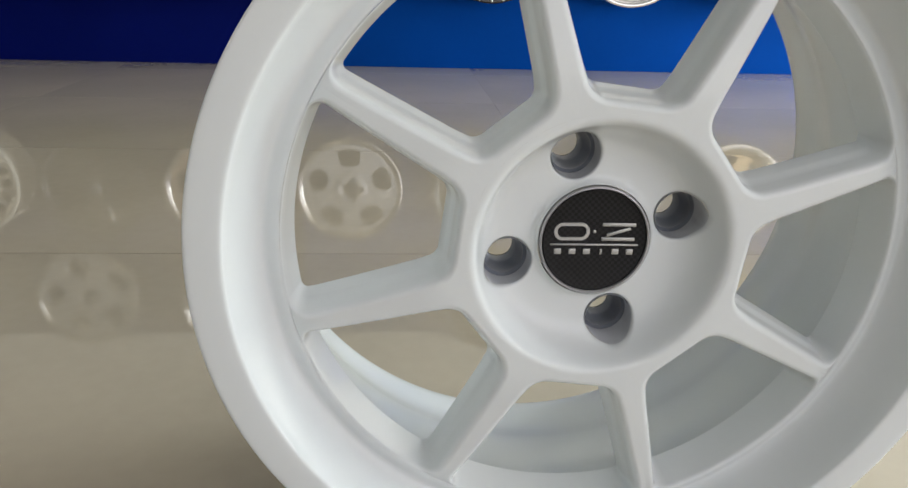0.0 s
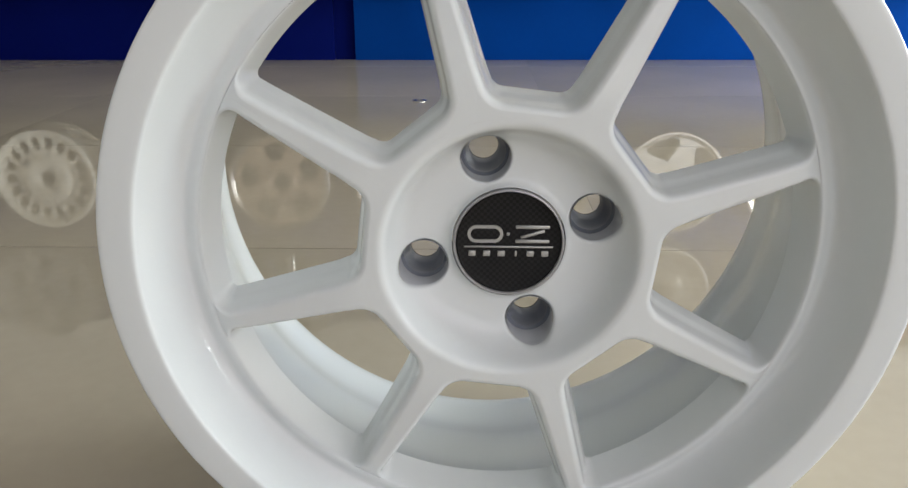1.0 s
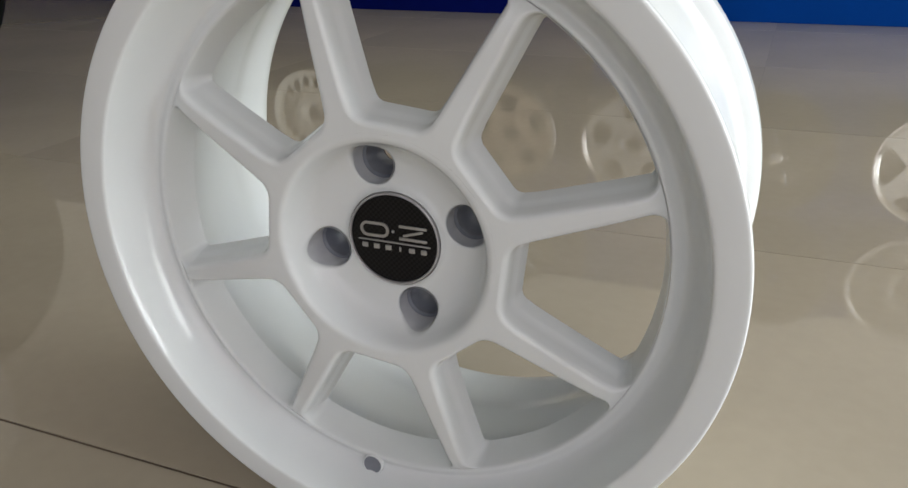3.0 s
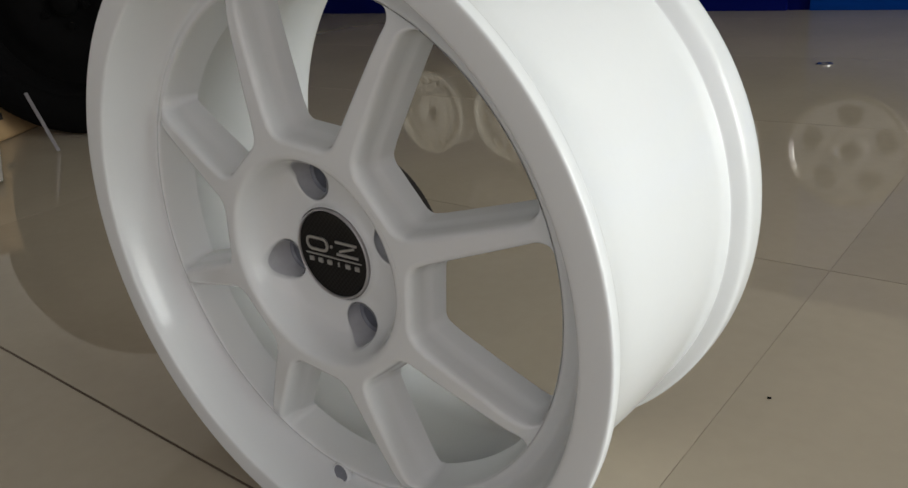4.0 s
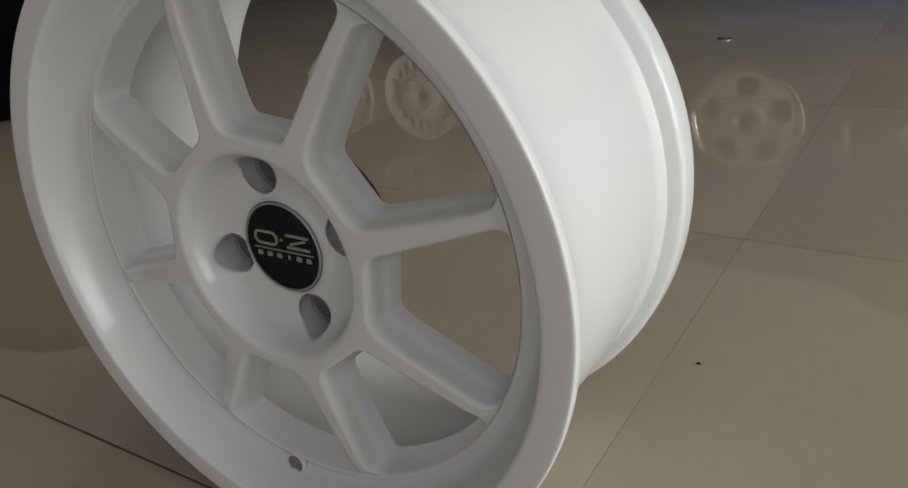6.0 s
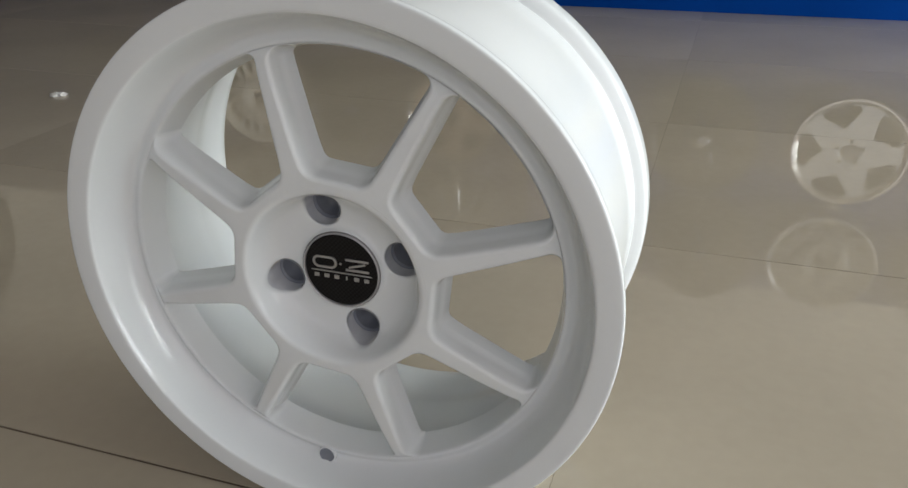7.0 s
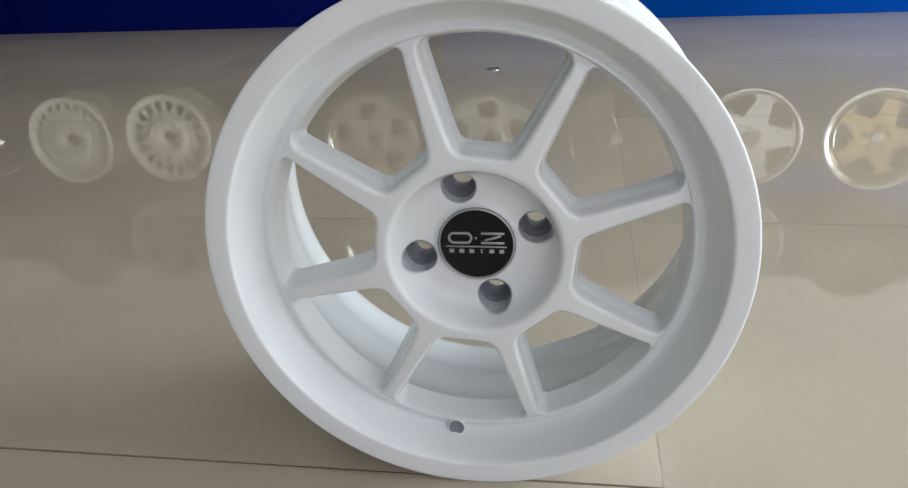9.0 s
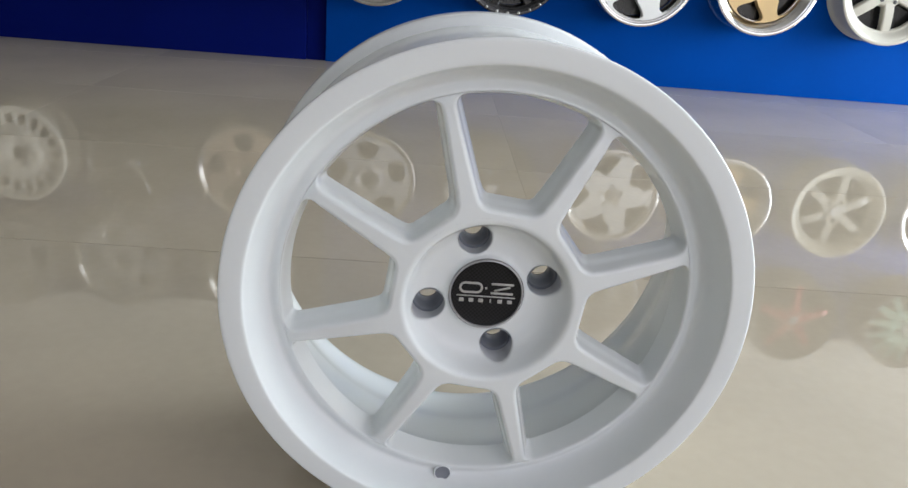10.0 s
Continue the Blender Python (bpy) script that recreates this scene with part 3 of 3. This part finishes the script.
    part("shade_disc", lathe([(0.0001, back), (r * 0.81, back), (r * 0.81, back + 0.004)], 40, False), BLACKGLOSS, w)
    if face is BLACKGLOSS:
        me = mesh_of(lathe(chaikin([(0.0001, -0.005), (0.0045, -0.004), (0.006, 0.002)], False), 10, False), "rivet", SILVER)
        for i in range(28):
            part("rivet", me, SILVER, w, m=Matrix.Rotation(radians(360 / 28 * i), 4, "Y") @ Matrix.Translation((r * 0.945, 0, 0)))
    return w


Z1, Z2 = 0.420, 0.865
display_wheel(-2.03, Z1 - 0.004, "drilled", 0.187, 0.16, "pale greenish-white alloy wheel with small round holes", CREAM, CREAM, 4, 22)
display_wheel(-1.592, Z1 - 0.012, "slotted", 0.185, 0.16, "cream-white many-slotted alloy wheel hung on navy board", CREAM, CREAM, 0, 18)
display_wheel(-1.16, Z1, "bars", 0.185, 0.15, "black riveted alloy wheel hung on navy board", BLACKGLOSS, BLACKGLOSS, 0, 8)
display_wheel(-0.735, Z1, "holes", 0.187, 0.15, "polished brownish-silver alloy wheel with round openings", MIRROR, BRONZE, 24, 5)
display_wheel(-0.270, Z1, "holes", 0.190, 0.15, "polished silver five-hole alloy wheel on blue board", MIRROR, SILVERPAINT, 20, 5)
display_wheel(0.211, Z1 + 0.003, "bars", 0.190, 0.15, "black alloy wheel with silver rivets on blue board", BLACKGLOSS, BLACKGLOSS, 0, 8)
display_wheel(0.690, Z1, "star", 0.190, 0.14, "white satin five-pointed star alloy wheel on blue board", CHROME, SATIN, 36, 5)
display_wheel(1.137, Z1 + 0.004, "star", 0.193, 0.15, "gold five-spoke alloy wheel with polished deep lip", CHROME, GOLD, 36, 5, 0.72)
display_wheel(1.608, Z1 + 0.004, "bars", 0.192, 0.14, "dull silver six-spoke alloy wheel with cream lip", PALE, PALE, 5, 6, 0.74)
display_wheel(2.06, Z1 + 0.008, "bars", 0.190, 0.14, "silver five-spoke alloy wheel on blue board", CHROME, SILVERPAINT, 5, 5)
display_wheel(-2.10, Z2 + 0.06, "bars", 0.188, 0.15, "black alloy wheel at the end of the upper row", BLACKGLOSS, BLACKGLOSS, 0, 8)
display_wheel(-1.68, Z2, "holes", 0.185, 0.15, "dull silver alloy wheel in the upper row", DULL, DULL, 10, 5)
display_wheel(-1.23, Z2 - 0.03, "holes", 0.187, 0.15, "polished five-hole alloy wheel in the upper row", MIRROR, SILVERPAINT, 30, 5)
display_wheel(-0.72, Z2, "bars", 0.180, 0.15, "silver ten-spoke alloy wheel in the upper row", CHROME, SILVERPAINT, 0, 10)
display_wheel(0.25, Z2, "bars", 0.185, 0.15, "black eight-spoke alloy wheel in the upper row", BLACKGLOSS, BLACKGLOSS, 0, 8)
display_wheel(0.670, Z2 - 0.02, "drilled", 0.188, 0.15, "pale silver dished alloy wheel in the upper row", SILVERPAINT, DULL, 0, 12)
display_wheel(1.12, Z2 + 0.01, "star", 0.186, 0.15, "dark grey star alloy wheel in the upper row", STEEL, STEEL, 0, 5)
display_wheel(1.535, Z2 + 0.04, "bars", 0.186, 0.15, "red-faced alloy wheel with dark lip in the upper row", STEEL, RED, 0, 5)
display_wheel(2.03, Z2 + 0.047, "bars", 0.186, 0.15, "pale green many-spoke alloy wheel in the upper row", STEEL, GREEN, 0, 14)

# ---- things on the floor ----
def tyre(x, y, turn):
    m = pose(x, y, 0.305, 0, 0, turn)
    w = thing("fitted_tyre", m, "black rubber tyre on a black rim standing on the tiles", "tyre")
    prof = [(0.205, 0.02), (0.215, 0.004), (0.25, -0.004), (0.285, 0.006), (0.300, 0.022), (0.305, 0.05), (0.305, 0.15), (0.300, 0.178), (0.285, 0.194), (0.25, 0.204), (0.215, 0.196), (0.205, 0.18)]
    part("tyre", lathe(chaikin(prof), 72), RUBBER, w)
    part("rim", lathe(chaikin([(0.206, 0.018), (0.212, 0.010), (0.200, 0.012), (0.190, 0.03), (0.185, 0.10), (0.200, 0.17), (0.206, 0.17)]), 56), RUBBER, w)
    part("disc", lathe(chaikin([(0.0001, 0.050), (0.055, 0.050), (0.075, 0.036), (0.120, 0.034), (0.150, 0.050), (0.189, 0.056), (0.189, 0.062), (0.0001, 0.062)], False), 56, False), RUBBER, w, "black pressed steel disc")
    part("hub_cap", lathe(chaikin([(0.0001, 0.028), (0.024, 0.030), (0.030, 0.038), (0.030, 0.052)], False), 32, False), RUBBER, w)
    nut = mesh_of(lathe([(0.0001, 0.036), (0.008, 0.036), (0.009, 0.040), (0.009, 0.052)], 6, False), "nut", RUBBER)
    for i in range(5):
        part("nut", nut, RUBBER, w, m=Matrix.Rotation(radians(72 * i + 10), 4, "Y") @ Matrix.Translation((0.052, 0, 0)))


tyre(-1.488, 0.631, 38)
tyre(-2.02, 0.93, 30)


def carton(x, y, turn):
    w = thing("cardboard_box", pose(x, y, 0, 0, 0, turn), "brown cardboard box with black print on the tiles", "box")
    part("body", box(0.34, 0.30, 0.26, 0.012, 3, (0, 0, 0.13)), CARD, w)
    for dz in (0.06, 0.09, 0.12):
        part("print_bar", box(0.002, 0.035, 0.016, centre=(0.1705, -0.09 + dz * 0.3, dz)), PRINT, w)
    part("flap", box(0.34, 0.148, 0.004, 0.001, 1, (0, -0.075, 0.263)), CARD, w)
    part("flap", box(0.34, 0.148, 0.004, 0.001, 1, (0, 0.077, 0.263)), CARD, w)


carton(-1.88, 0.50, 30)


def strap(a, b, w):
    a, b = Vector(a), Vector(b)
    d = b - a
    bm = bmesh.new()
    n = 14
    side = Vector((-d.y, d.x, 0)).normalized() * w
    rows = []
    for i in range(n + 1):
        t = i / n
        p = a + d * t + side * 0.2 * math.sin(3 * t)
        p.z = lerp(a.z, b.z, t) + 0.002 + 0.006 * math.sin(math.pi * t) ** 2
        rows.append([bm.verts.new(p + s * side + Vector((0, 0, h))) for s, h in ((-.5, 0), (.5, 0), (.5, 0.002), (-.5, 0.002))])
    for r, q in zip(rows, rows[1:]):
        for k in range(4):
            bm.faces.new((r[k], r[(k + 1) % 4], q[(k + 1) % 4], q[k]))
    bm.faces.new(rows[0])
    bm.faces.new(rows[-1][::-1])
    ob = new("packing_strap", mesh_of(bm, "packing_strap", STRAP))
    return tagged(ob, "thin grey plastic packing strap leaning on the tyre", "strap")


strap((-1.436, 0.522, 0), (-1.523, 0.527, 0.124), 0.008)
bm = bmesh.new()
grid = [[bm.verts.new((lerp(-0.21, 0.21, i / 12), lerp(-0.07, 0.07, j / 6), 0.003 + 0.004 * noise.noise((i * 0.35, j * 0.4, 3.0)) + (0.012 if i in (0, 12) and j in (0, 6) else 0))) for j in range(7)] for i in range(13)]
for p, q in zip(grid, grid[1:]):
    for j in range(6):
        bm.faces.new((p[j], q[j], q[j + 1], p[j + 1]))
sheet = bmesh.ops.extrude_face_region(bm, geom=bm.faces[:])["geom"]
for v in sheet:
    if isinstance(v, bmesh.types.BMVert):
        v.co.z += 0.0006
ob = new("paper_sheet", mesh_of(bm, "paper_sheet", PLASTIC))
ob.matrix_world = pose(-1.490, 0.342, 0.002, 0, 0, -24)
tagged(ob, "slightly curled white paper sheet lying on the tiles", "paper")
ob = new("paper_scrap", mesh_of(box(0.016, 0.012, 0.007, 0.002, 2, (0, 0, 0.0035)), "paper_scrap", PLASTIC))
ob.matrix_world = pose(-1.490, 0.641, 0, 0, 0, 25)
tagged(ob, "tiny crumpled white scrap lying on the tiles", "scrap")
ob = new("washer", mesh_of(lathe(chaikin([(0.007, -0.003), (0.017, -0.003), (0.019, -0.001), (0.017, 0.0), (0.007, 0.0)]), 32), "washer", CHROME))
ob.matrix_world = pose(-0.119, 1.70, 0.0, -90, 0, 0)
tagged(ob, "small bright metal washer lying on the tiles", "washer")
ob = new("rubber_crumb", mesh_of(box(0.0035, 0.002, 0.0014, 0.0005, 2, (0, 0, 0.0007)), "rubber_crumb", RUBBER))
ob.matrix_world = pose(0.195, 0.289, 0, 0, 0, 20)
tagged(ob, "tiny black rubber crumb on the tiles", "crumb")


def wrapper(x, y, size, turn):
    """A crumpled piece of clear film: a small uneven heap of folds."""
    bm = bmesh.new()
    bmesh.ops.create_icosphere(bm, subdivisions=3, radius=1)
    for v in bm.verts:
        k = 0.75 + 0.5 * noise.noise(v.co * 2.1) + 0.25 * noise.noise(v.co * 5.3)
        v.co = Vector((v.co.x * k * size, v.co.y * k * size * 0.55, max(-0.2, v.co.z * k) * size * 0.38 + size * 0.076))
    ob = new("plastic_wrapper", mesh_of(bm, "plastic_wrapper", PLASTIC, 20))
    ob.matrix_world = pose(x, y, 0, 0, 0, turn)
    return tagged(ob, "small crumpled white plastic wrapper on the tiles", "wrapper")


wrapper(-1.195, 1.02, 0.024, 15)
